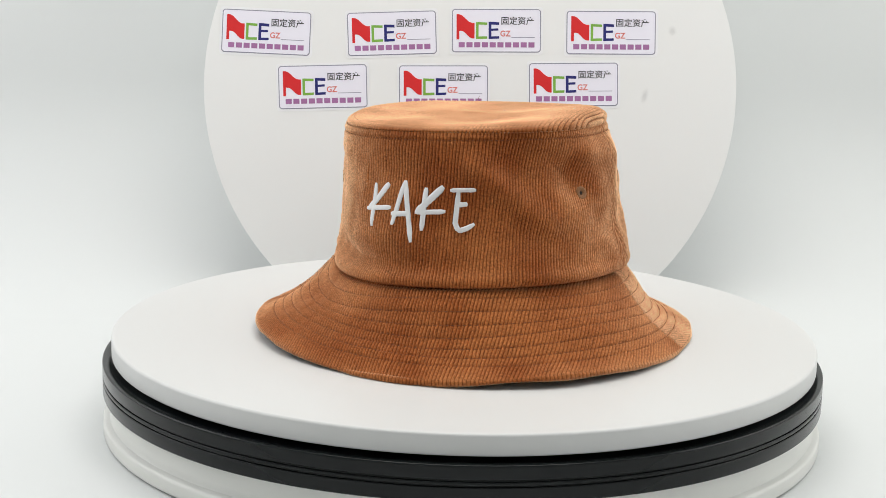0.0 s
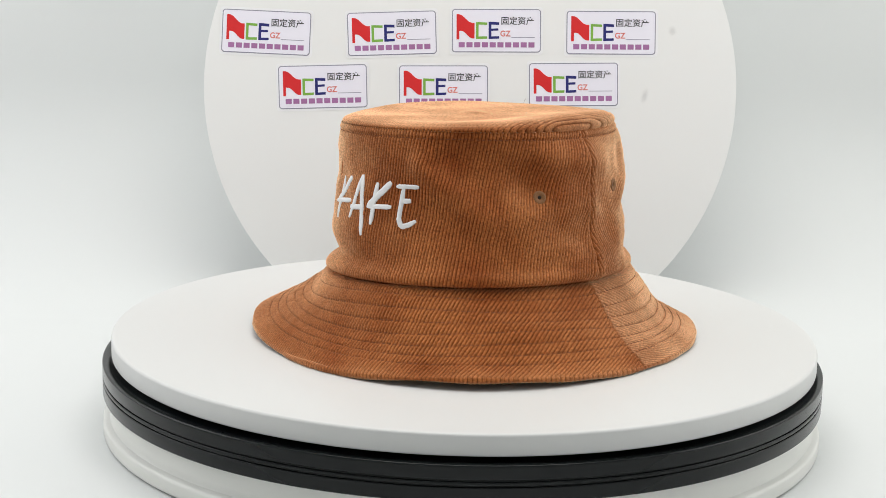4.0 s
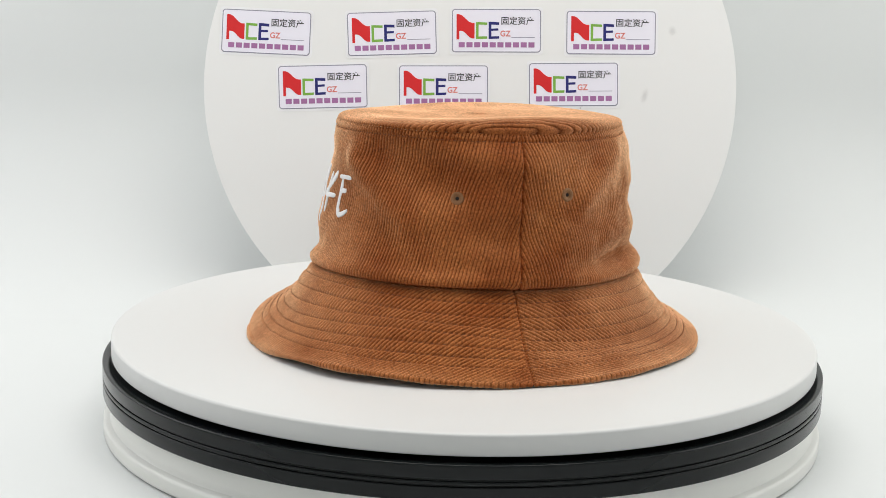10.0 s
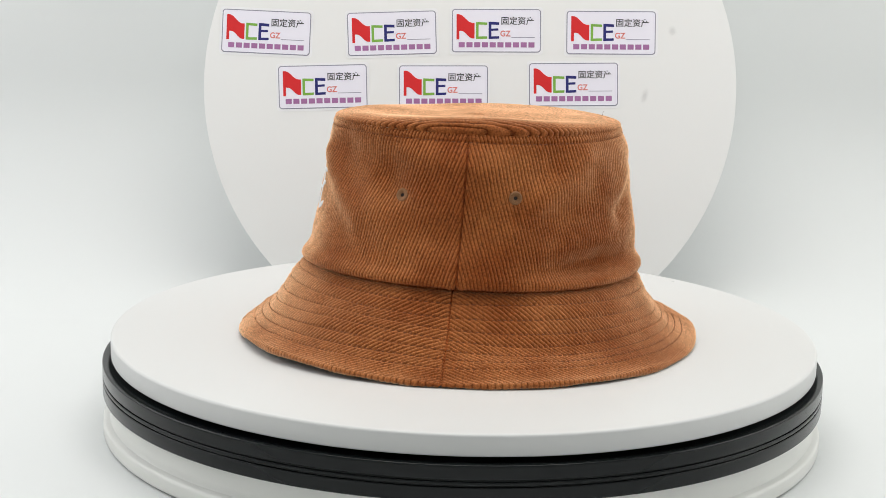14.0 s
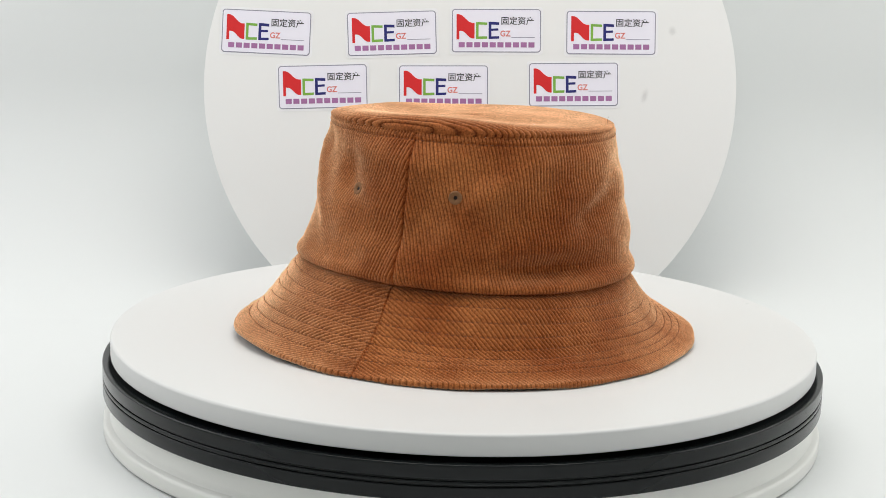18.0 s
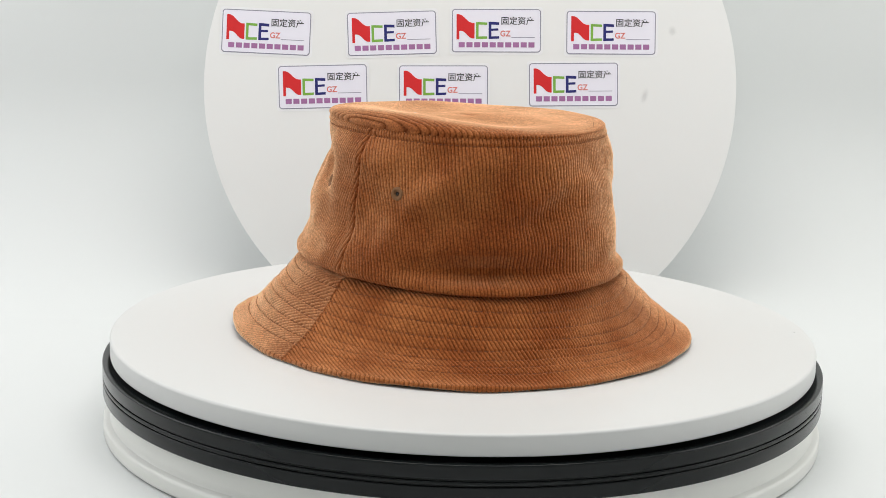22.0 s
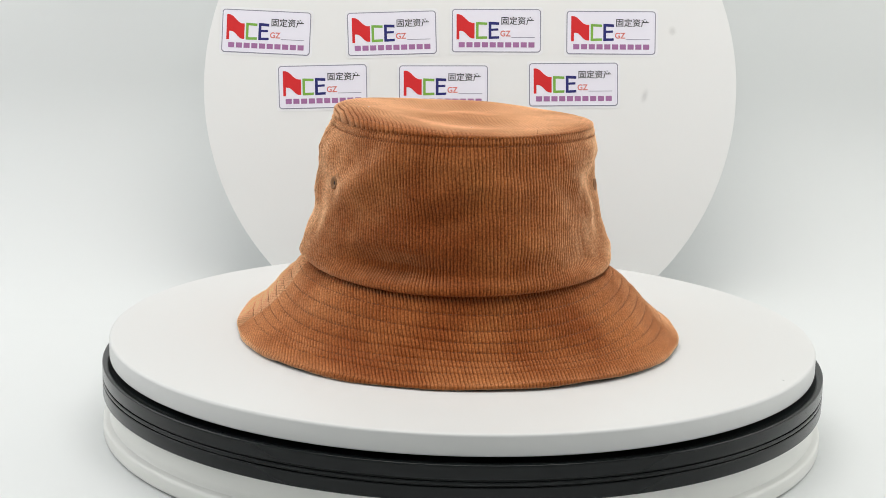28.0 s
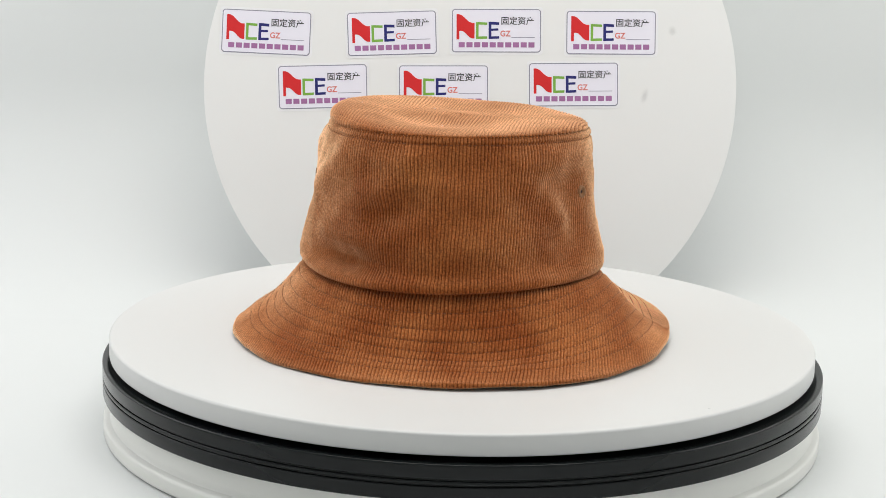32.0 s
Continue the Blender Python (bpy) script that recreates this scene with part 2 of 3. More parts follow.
for sx, sz, rx, rz, tilt in ((0.1269, -0.0019, 0.0032, 0.0070, 14), (0.1453, 0.0453, 0.0038, 0.0044, 0)):
    bm = bmesh.new()
    bmesh.ops.create_uvsphere(bm, u_segments=16, v_segments=8, radius=1.0)
    for v in bm.verts:
        w = 1 + 0.2 * noise.noise(v.co * 2)
        v.co = (v.co.x * rx * w, v.co.y * 0.0002, v.co.z * rz * w)
    s = part("smudge", bm, STAIN, board, "faint grey smudge", True)
    s.matrix_basis = pose(sx, 0, sz, 0, tilt, 0)


# ---- asset labels stuck on the board ----
def flat(name, loops, depth, mat, parent, y=0.0, label=""):
    """Flat shapes in the xz plane, facing -y, of the given thickness, their backs at y."""
    bm = bmesh.new()
    for pts in loops:
        f = [bm.verts.new((x, y - depth, z)) for x, z in pts]
        k = [bm.verts.new((x, y, z)) for x, z in pts]
        bm.faces.new(f)
        for i in range(len(f)):
            j = (i + 1) % len(f)
            bm.faces.new((f[i], k[i], k[j], f[j]))
    bmesh.ops.recalc_face_normals(bm, faces=bm.faces)
    return part(name, bm, mat, parent, label)


def rounded(w, h, r, n=6):
    return [(sx * (w / 2 - r) + r * math.cos(radians(b + 90 * k / n)), sz * (h / 2 - r) + r * math.sin(radians(b + 90 * k / n)))
            for sx, sz, b in ((1, 1, 0), (-1, 1, 90), (-1, -1, 180), (1, -1, 270)) for k in range(n + 1)]


def box2(x0, z0, x1, z1, skew=0.0):
    return [(x0, z0), (x1, z0 + skew), (x1, z1 + skew), (x0, z1)]


def words(text, size, mat, parent, x, z, y, across, bold=0.00007):
    cu = bpy.data.curves.new("text_line", "FONT")
    cu.body, cu.size, cu.align_x, cu.align_y = text, size, "LEFT", "BOTTOM_BASELINE"
    cu.extrude, cu.offset = 0.00003, bold
    tmp = new("text_line", cu)
    bpy.context.view_layer.update()
    me = bpy.data.meshes.new_from_object(tmp.evaluated_get(bpy.context.evaluated_depsgraph_get()))
    bpy.data.objects.remove(tmp)
    co = np.array([v.co[:] for v in me.vertices])
    if len(co):
        wide = co[:, 0].max() - co[:, 0].min()
        for v in me.vertices:
            v.co = (x + (v.co.x - co[:, 0].min()) * (across / wide), y - 0.00003 - v.co.z, z + v.co.y)
    me.update()
    return link("text_line", me, mat, parent)


def make_label():
    """A laminated asset label, 64 x 31 mm."""
    ob = tagged(empty("asset_label"), "white laminated asset label with red flag mark, stuck on board", "sticker", "labels on the board")
    flat("film", [rounded(0.0675, 0.0345, 0.0025)], 0.00012, FILM, ob, 0.0, "clear laminate margin")
    flat("border", [rounded(0.0643, 0.0312, 0.0024)], 0.00010, GREY, ob, -0.00014)
    flat("card", [rounded(0.0630, 0.0299, 0.0019)], 0.00010, CARD, ob, -0.00027)
    y = -0.00040
    # wavy red flag on its mast
    n = 12
    top = [(-0.0288 + 0.0130 * k / n, 0.0118 - 0.0062 * (k / n) + 0.0011 * math.sin(2 * math.pi * k / n)) for k in range(n + 1)]
    low = [(-0.0268 + 0.0110 * k / n, -0.0002 - 0.0054 * (k / n) + 0.0010 * math.sin(2 * math.pi * k / n)) for k in range(n + 1)]
    flat("flag_mark", [top + low[::-1] + [(-0.0268, -0.0063), (-0.0288, -0.0063)]], 0.00006, RED, ob, y, "red flag-shaped mark")
    flat("green_mark", [box2(-0.0147, -0.0060, -0.0129, 0.0062), box2(-0.0129, 0.0044, -0.0066, 0.0062, -0.0003), box2(-0.0129, -0.0060, -0.0066, -0.0042, 0.0002)],
         0.00006, GREEN, ob, y, "green angular mark")
    flat("blue_mark", [box2(-0.0056, -0.0059, -0.0036, 0.0064), box2(-0.0036, 0.0044, 0.0020, 0.0064, -0.0003), box2(-0.0036, -0.0001, 0.0014, 0.0015, 0.0002),
                       box2(-0.0036, -0.0059, 0.0020, -0.0041, 0.0002)], 0.00006, BLUE, ob, y, "dark blue angular mark")
    words("固定资产", 0.0061, INK, ob, 0.0036, 0.0049, y, 0.0234)
    words("GZ", 0.0058, PINK, ob, 0.0029, -0.0040, y, 0.0074, 0.00010)
    flat("rule", [box2(0.0109, -0.0050, 0.0278, -0.0046)], 0.00005, GREY, ob, y)
    for k in range(10):
        x = -0.0272 + 0.00560 * k
        flat("text_bar", [box2(x, -0.0120, x + 0.0044, -0.0083)], 0.00006, PLUM, ob, y)
    return ob


label = make_label()
spots = ((-0.1482, 0.0372, -1.3), (-0.0571, 0.0386, 3.0), (0.0184, 0.0423, 1.2), (0.1012, 0.0428, 1.0), (-0.1063, -0.0011, 2.7), (-0.0188, 0.0008, 1.4), (0.0752, 0.0049, 1.8))
for k, (x, z, turn) in enumerate(spots):
    m = board_pose @ pose(x, -0.00005, z, 0, -turn, 0)
    if k:
        copy_thing(label, m)
    else:
        label.matrix_basis = m

# ---- the bucket hat ----
hat = tagged(empty("bucket_hat", 0, 0, TOP), "caramel brown corduroy bucket hat with white embroidered word, on turntable", "hat")
FRONT = -109.0         # direction of the hat's front, degrees
PITCH = 0.00188        # one rib of the corduroy


def fourier(c, a):
    return c[0] + sum(c[2 * k - 1] * np.cos(k * a) + c[2 * k] * np.sin(k * a) for k in range(1, (len(c) + 1) // 2))


def gauss(x, s):
    return np.exp(-(x / s) ** 2)


def edge_ring(a):
    return fourier((0.12855, 0.00679, 0.00191, -0.00287, 0.00047, -0.00023, 0.00019, 0.0, 0.0013), a), fourier((0.0026, -0.00147, 0.00059, 0.00107, -0.00092), a)


def crown_ring(a):
    return fourier((0.0905, 0.00886, 0.00164, -0.00567, 0.00092, -0.00011, 0.00104, -0.0004, -0.0006), a), fourier((0.04133, 0.00129, -0.00097, -0.00122, -0.00113), a)


# how far the wall departs from an even cone, in mm, by height: mean, then cosine and sine of one to five turns
BULGE = (
    (0.00, (-1.87, 0.76, -0.71, 0.37, 1.41, -0.64, -0.53, -0.33, 0.77, 0.03, 0.03)),
    (0.12, (-3.32, 0.84, -0.53, -0.42, -4.37, -0.18, 0.26, 0.74, -2.38, 2.02, 0.15)),
    (0.30, (0.17, 0.03, -0.64, 0.62, 0.78, -0.24, -0.20, 0.36, -0.81, 0.36, 0.34)),
    (0.50, (0.17, -0.02, -1.20, -0.06, -0.54, -0.19, -0.69, -0.55, -1.14, -0.26, 0.01)),
    (0.70, (0.09, -0.16, -0.33, 0.57, 0.62, -0.64, 0.22, 0.49, -1.89, 0.85, 0.13)),
    (0.88, (1.48, -0.01, -0.23, 0.44, -0.73, -0.74, -0.43, -0.59, -0.78, 0.10, -0.66)),
    (1.00, (-1.48, -0.34, -0.86, -0.01, -0.16, -0.85, 0.02, -0.37, -0.02, 0.31, 0.14)))


def bulge(a, w):
    """The wall's departure at angle a and height w, in metres, gliding from level to level."""
    levels = np.array([k for k, _ in BULGE])
    out = 0.0
    for k, (_, c) in enumerate(BULGE):
        share = sum(np.interp(w + q, levels, np.eye(len(BULGE))[k]) for q in (-0.04, 0.0, 0.04)) / 3
        out = out + share * fourier(c, a)
    return out * 0.001


def top_ring(a):
    dent = 0.0013 * gauss((a - radians(132) + math.pi) % (2 * math.pi) - math.pi, 0.35)
    dent = dent + 0.0011 * gauss((a - radians(164) + math.pi) % (2 * math.pi) - math.pi, 0.25)
    return -dent + 0.001 * fourier(BULGE[-1][1], a) + fourier((0.07863, 0.00604, 0.00373, -0.0028, 0.00241, -0.0002, 0.0003, -0.0003, 0.0003), a), fourier((0.11653, 0.0013, -0.00078, -0.00093, -0.00045), a)


def soft_noise(P, scale, seed=1, count=10):
    """Smooth noise in -1..1 at points P, with features of about the given size."""
    rng = np.random.RandomState(seed * 1000 + int(scale * 1e4))
    out = np.zeros(P.shape[:-1])
    for _ in range(count):
        d = rng.normal(size=3)
        out += np.sin(P @ (d / np.linalg.norm(d)) * (2 * math.pi / scale) * rng.uniform(0.6, 1.5) + rng.uniform(0, 6.28))
    return out / math.sqrt(count)


# soft folds of the wall: from and to (degrees, share of height), height in mm, half-width in mm
FOLDS = ((-86, 0.80, -60, 0.42, 2.9, 7), (-46, 0.55, -22, 0.25, -1.0, 8), (-71, 0.88, -48, 0.82, -3.5, 11), (-44, 0.62, -36, 0.52, -1.8, 7.5), (-30, 0.66, -16, 0.50, 0.6, 8), (-56, 0.70, -52, 0.40, 0.6, 7),
         (-28, 0.50, -10, 0.32, -0.5, 6), (-44, 0.28, -20, 0.20, 0.9, 6),
         (0, 0.44, 30, 0.90, 2.1, 7), (14, 0.36, 44, 0.84, -1.2, 8), (46, 0.45, 60, 0.90, 0.9, 7), (50, 0.78, 92, 0.84, -1.6, 9), (50, 0.50, 62, 0.62, -3.2, 8), (62, 0.50, 84, 0.30, 0.8, 7),
         (92, 0.80, 104, 0.68, 1.5, 6), (97, 0.88, 121, 0.45, 1.5, 7), (75, 0.78, 82, 0.60, -0.9, 8), (-130, 0.64, -123, 0.50, -1.2, 7))


def fold(a, w, d0, w0, d1, w1, high, wide):
    """A soft ridge (or hollow, where high is negative) running straight over the wall."""
    x, y = (a - radians(d0)) * 0.085, (w - w0) * 0.075
    ex, ey = radians(d1 - d0) * 0.085, (w1 - w0) * 0.075
    long = math.hypot(ex, ey)
    along, off = (x * ex + y * ey) / long, (x * ey - y * ex) / long
    past = np.maximum(np.maximum(-along, along - long), 0)
    return high * 0.001 * gauss(off, wide * 0.001) * gauss(past, wide * 0.0012)


def wall_base(a, w):
    """The crown's wall at angle a, w from its foot (0) to the top stitching (1) and on to the seam (1.06)."""
    rc, zc = crown_ring(a)
    rt, zt = top_ring(a)
    belly = fourier((-0.0027, 0.00104, 0.00058, 0.0004, 0.0004, 0.0002, -0.0001), a)
    r = rc + (rt - rc) * w - 0.0006 + belly * 4 * w * (1 - w)
    r = r + 0.0022 * gauss(w - 0.045, 0.05) - 0.0060 * np.clip((0.016 - w) / 0.036, 0, 1.3) ** 2 - 0.0009 * gauss(w - 1.05, 0.02) - 0.0006 * gauss(w - 0.82, 0.11)
    r = r - 0.0034 * gauss(a - radians(129), 0.22) * gauss(w - 0.55, 0.26) + 0.0009 * gauss(a - radians(-127), 0.28) * gauss(w - 0.5, 0.25)
    turn = (a + math.pi * 0.75) % (2 * math.pi) - math.pi * 0.75
    for f in FOLDS:
        r = r + fold(turn, w, *f)
    r = r + bulge(a, w) - 0.001 * fourier(BULGE[-1][1], a) * w
    z = zc + (zt - zc) * w
    P = np.stack([r * np.cos(a), r * np.sin(a), z], -1)
    return P


# how far the brim lifts or sinks, in mm, from the crown outwards: mean, then cosine and sine of one to four turns
WAVES = (
    (0.25, (-0.73, -1.00, -0.41, 0.22, -2.69, 0.51, 2.70, 0.11, -0.19)),
    (0.50, (0.61, -1.69, -1.03, 0.99, -2.72, -0.95, 0.96, -1.51, -0.05)),
    (0.75, (1.54, -0.79, -0.07, 0.64, -0.28, -0.59, 0.45, -0.21, -0.10)),
    (1.00, (-0.35, 0.33, -1.05, -0.53, 0.47, -1.25, -0.25, 0.26, 0.85)))


def waves(a, w):
    levels = np.array([0.0] + [k for k, _ in WAVES])
    out = 0.0
    for k, (_, c) in enumerate(WAVES):
        share = sum(np.interp(np.clip(w + q, -1, 1), levels, np.eye(len(levels))[k + 1]) for q in (-0.06, 0.0, 0.06)) / 3
        out = out + share * fourier(c, a)
    return out * 0.001


def brim_base(a, w):
    """The brim from the crown's foot (0) to the outer edge (1)."""
    rc, zc = crown_ring(a)
    re, ze = edge_ring(a)
    rc, re, zc, ze = rc - 0.0055 + 0.0006 * fourier(BULGE[0][1], a), re - 0.0017, zc + 0.0022, ze + 0.0021
    sag = 0.0054 + 0.0012 * np.cos(a - radians(50))
    sag = sag + 0.0055 * gauss((a - radians(166) + math.pi) % (2 * math.pi) - math.pi, 0.22)
    r = rc + (re - rc) * w
    z = zc + (ze - zc) * w - sag * 1.12 * np.sin(math.pi * np.clip(w, 0, 1) ** 1.35) + 0.0010 * np.sin(5 * a + 1.0) * np.clip(w, 0, 1) ** 2 * 0.5
    z = z - 0.0038 * gauss(w, 0.075) + waves(a, w)
    z = np.maximum(z, 0.0027)
    return np.stack([r * np.cos(a), r * np.sin(a), z], -1)


def normals(P):
    du, dv = np.gradient(P, axis=1), np.gradient(P, axis=0)
    n = np.cross(du, dv)
    return n / np.maximum(np.linalg.norm(n, axis=-1, keepdims=True), 1e-12)


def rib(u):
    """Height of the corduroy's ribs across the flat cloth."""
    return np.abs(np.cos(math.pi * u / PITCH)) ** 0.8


def cone_u(P, a, centre, k):
    """Distance across the flat pattern from the panel's middle line, for a panel cut from a cone."""
    r = np.hypot(P[..., 0], P[..., 1])
    rm = r.mean(axis=1, keepdims=True)
    step = np.hypot(np.diff(P[..., 0], axis=1), np.diff(P[..., 1], axis=1))
    run = np.concatenate([np.zeros_like(r[:, :1]), np.cumsum(step, axis=1)], 1)
    mid = np.argmin(np.abs(a - centre))
    psi = (run - run[:, mid:mid + 1]) / rm
    return rm / k * np.sin(k * psi)


EYELETS = ((-40.3, 0.597), (1.6, 0.638), (139.7, 0.61), (-178.4, 0.63))
DEPTH = 0.0010
SEAM_A, SEAM_B = radians(-18.5), radians(-18.5 + 180)
PANELS = (("front", SEAM_B - 2 * math.pi, SEAM_A, radians(FRONT)), ("back", SEAM_A, SEAM_B, radians(FRONT + 180)))
ROWS = (0.17, 0.285, 0.39, 0.49, 0.595, 0.695, 0.80)


def puff(P, w):
    """Loose cloth: gentle swells over the wall."""
    swell = soft_noise(P, 0.055) * 0.0009 + soft_noise(P, 0.022) * 0.00022
    return swell * np.clip((1 - w) * 6, 0, 1) * np.clip(w * 6, 0, 1)


def hemmed(A, lo, hi, r):
    """Wales flatten where the cloth is turned into a seam."""
    return 1 - 0.9 * (gauss((A - lo) * r, 0.0005) + gauss((hi - A) * r, 0.0005))


def seam_dip(a, lo, hi, r, depth, width):
    return -depth * (gauss((a - lo) * r, width) + gauss((hi - a) * r, width))


def tufts(P):
    """Uneven ends of the pile."""
    return np.random.RandomState(5).normal(0, 0.00006, P.shape[:2])


def nap(P, u, n, lean):
    """The pile's mean direction: the cloth's normal leaning along the ribs, towards growing rows."""
    along = np.gradient(P, axis=0) * np.gradient(u, axis=1)[..., None] - np.gradient(P, axis=1) * np.gradient(u, axis=0)[..., None]
    along = along / np.maximum(np.linalg.norm(along, axis=-1, keepdims=True), 1e-12)
    along = along * np.sign((along * np.gradient(P, axis=0)).sum(-1).mean())
    v = n + lean * along
    return v / np.linalg.norm(v, axis=-1, keepdims=True)


def twist(A, foot, head, w):
    """The side seam leans: its angle shifts by foot to head degrees up the cloth, fading round the hat."""
    off = (A - SEAM_A + math.pi) % (2 * math.pi) - math.pi
    return A + np.radians(foot + (head - foot) * np.clip(w, 0, 1)) * gauss(off, 0.9)


for side, lo, hi, centre in PANELS:
    a = np.linspace(lo, hi, 1500)
    # wall of the crown
    w = np.linspace(-0.035, 1.05, 140)
    A, Wv = np.meshgrid(a, w)
    T = twist(A, 0.0, 3.0, Wv)
    P = wall_base(T, Wv)
    n = normals(P)
    drape = normals(P + n * (np.sign((n[..., :2] * P[..., :2]).sum(-1).mean()) * puff(P, Wv))[..., None])
    drape *= np.sign((drape[..., :2] * P[..., :2]).sum(-1).mean())
    foot = np.clip((0.04 - Wv) / 0.05, 0, 0.9)[..., None]
    drape = drape * (1 - foot) + foot * np.stack([np.cos(T), np.sin(T), 0.2 + 0 * T], -1)
    drape /= np.linalg.norm(drape, axis=-1, keepdims=True)
    rc, zc = crown_ring(T)
    rt, zt = top_ring(T)
    even = rc + (rt - rc) * Wv
    u = cone_u(np.stack([even * np.cos(T), even * np.sin(T), Wv], -1), a, centre, 0.155) + soft_noise(P, 0.03) * 0.00022 + soft_noise(P, 0.008) * 0.00009
    press = 1 - 0.5 * gauss((Wv - 1.0) * 0.075, 0.0008)
    for deg, we in EYELETS:
        press = press * (1 - 0.95 * gauss(np.hypot((T - radians(deg)) * 0.085, (Wv - we) * 0.075), 0.0042))
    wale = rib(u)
    press = press * np.clip((Wv + 0.004) / 0.035, 0.12, 1)
    d = puff(P, Wv) + DEPTH * press * wale * hemmed(A, lo, hi, 0.085) * (0.85 + 0.15 * soft_noise(P, 0.01)) + seam_dip(A, lo, hi, 0.085, 0.0012, 0.0005) * (1 - 0.8 * np.clip((Wv - 0.93) * 15, 0, 1))
    d += 0.0007 * (gauss((A - lo) * 0.085 - 0.0030, 0.0016) + gauss((hi - A) * 0.085 - 0.0030, 0.0016))
    d -= 0.0006 * gauss((Wv - 1.0) * 0.075, 0.00055)
    n *= np.sign((n[..., :2] * P[..., :2]).sum(-1).mean())
    d += tufts(P)
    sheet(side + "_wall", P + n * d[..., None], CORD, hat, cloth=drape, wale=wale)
    # brim
    w = np.linspace(-0.03, 1.0, 140)
    A, Wv = np.meshgrid(np.linspace(lo, hi, 1600), w)
    P = brim_base(twist(A, -1.2, -2.0, Wv), Wv)
    n = -normals(P[::-1])[::-1]
    n = n * np.sign((n[..., 2:3]).mean())
    u = cone_u(P, A[0], centre, 0.70)
    pile = nap(P, u, n, 0.27)
    u = u + soft_noise(P, 0.03) * 0.00022 + soft_noise(P, 0.008) * 0.00009
    press = 1 - 0.55 * sum(gauss((Wv - row) * 0.055, 0.0005) for row in ROWS)
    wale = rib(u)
    d = DEPTH * press * (1.3 - 0.85 * np.clip((Wv - 0.90) * 10, 0, 1)) * wale * hemmed(A, lo, hi, 0.11) * (0.85 + 0.15 * soft_noise(P, 0.01)) + seam_dip(A, lo, hi, 0.11, 0.0008, 0.0005)
    d += soft_noise(P, 0.045) * 0.0004 * np.clip(Wv * 4, 0, 1)
    for row in ROWS:
        d -= 0.0003 * gauss((Wv - row) * 0.055, 0.0006)
    d += tufts(P)
    top = P + n * d[..., None]
    # rolled edge: the cloth turns under at the rim and runs back as the underside
    R_HEM = 0.0012
    out = P[-1] - P[-2]
    out = out / np.linalg.norm(out, axis=-1, keepdims=True)
    axis = P[-1] - n[-1] * R_HEM
    turn = np.array([n[-1] * math.cos(q) + out * math.sin(q) for q in np.linspace(0.25, math.pi, 10)])
    roll = axis + turn * (R_HEM + d[-1][:, None])
    A2, W2 = np.meshgrid(A[0], np.linspace(0.97, -0.03, 24))
    P2 = brim_base(twist(A2, -1.2, -2.0, W2), W2)
    under = P2 + np.array([0, 0, -0.0026])
    under[..., 2] = np.maximum(under[..., 2], 0.00012)
    roll[..., 2] = np.maximum(roll[..., 2], 0.00012)
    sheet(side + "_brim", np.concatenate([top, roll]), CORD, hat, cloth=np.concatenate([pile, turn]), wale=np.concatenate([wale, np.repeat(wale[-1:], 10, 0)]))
    sheet(side + "_brim_underside", np.concatenate([roll[-1:], under]), LINING, hat)

# top panel: rolled edge at the seam, slightly hollow in the middle
a = np.linspace(0, 2 * math.pi, 1300)[:-1]
prof_s = np.concatenate([np.linspace(0, 0.16, 50), np.linspace(0.165, 1, 170)])
A, S = np.meshgrid(a, prof_s)
rt, zt = top_ring(A)
seam_z = zt + 0.075 * 0.050
share = np.clip(S / 0.16, 0, 1)
inner = np.clip((S - 0.16) / 0.84, 0, 1)
TC = np.array([0.0060, 0.0037])
inset = 0.0100 + fourier((0.0, -0.0012, -0.0015, -0.001, 0.0018), A)
rr = rt - 0.0014 + 0.0008 * np.sin(share * math.pi) - inset * (1 - np.cos(share * math.pi / 2))
X = TC[0] + (rr * np.cos(A) - TC[0]) * (1 - inner)
Y = TC[1] + (rr * np.sin(A) - TC[1]) * (1 - inner)
Zc = 0.1165 + 0.0036
TIP = 0.001 * fourier((-1.21, 1.62, -0.81, 1.80, -0.39, 0.50, 0.05), A)     # uneven height of the rim
Z = seam_z * (1 - inner) + Zc * inner + (0.0044 + 0.0004 * (1 + np.cos(A - radians(150)))) * np.sin(share * math.pi / 2) + TIP * np.sin(share * math.pi / 2) * (1 - inner) - 0.0022 * np.sin(np.clip(inner * 1.5, 0, 1) * math.pi / 2) ** 1.5
P = np.stack([X, Y, Z], -1)
n = normals(P)
n = n * np.sign(n[-20:, :, 2].mean())
n[-3:] = (0.0, 0.0, 1.0)
fr = radians(FRONT)
u = -P[..., 0] * math.sin(fr) + P[..., 1] * math.cos(fr) + soft_noise(P, 0.03) * 0.0005 + soft_noise(P, 0.008) * 0.00012
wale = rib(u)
d = DEPTH * (1.05 - 0.25 * np.clip(S * 3, 0, 1)) * wale + soft_noise(P, 0.06) * 0.0006 * np.clip(S * 3, 0, 1)
d -= 0.0008 * gauss(S, 0.03)
d -= 0.0004 * gauss(S - 0.095, 0.010)
d += tufts(P) * np.clip((1 - inner) * 12, 0, 1)
pile = n - 0.12 * np.array([math.cos(fr), math.sin(fr), 0.0])
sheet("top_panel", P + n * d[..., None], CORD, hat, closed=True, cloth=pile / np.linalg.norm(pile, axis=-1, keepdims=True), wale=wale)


ROW_TOP = (P + n * 0.0002)[np.argmin(np.abs(prof_s - 0.095))]


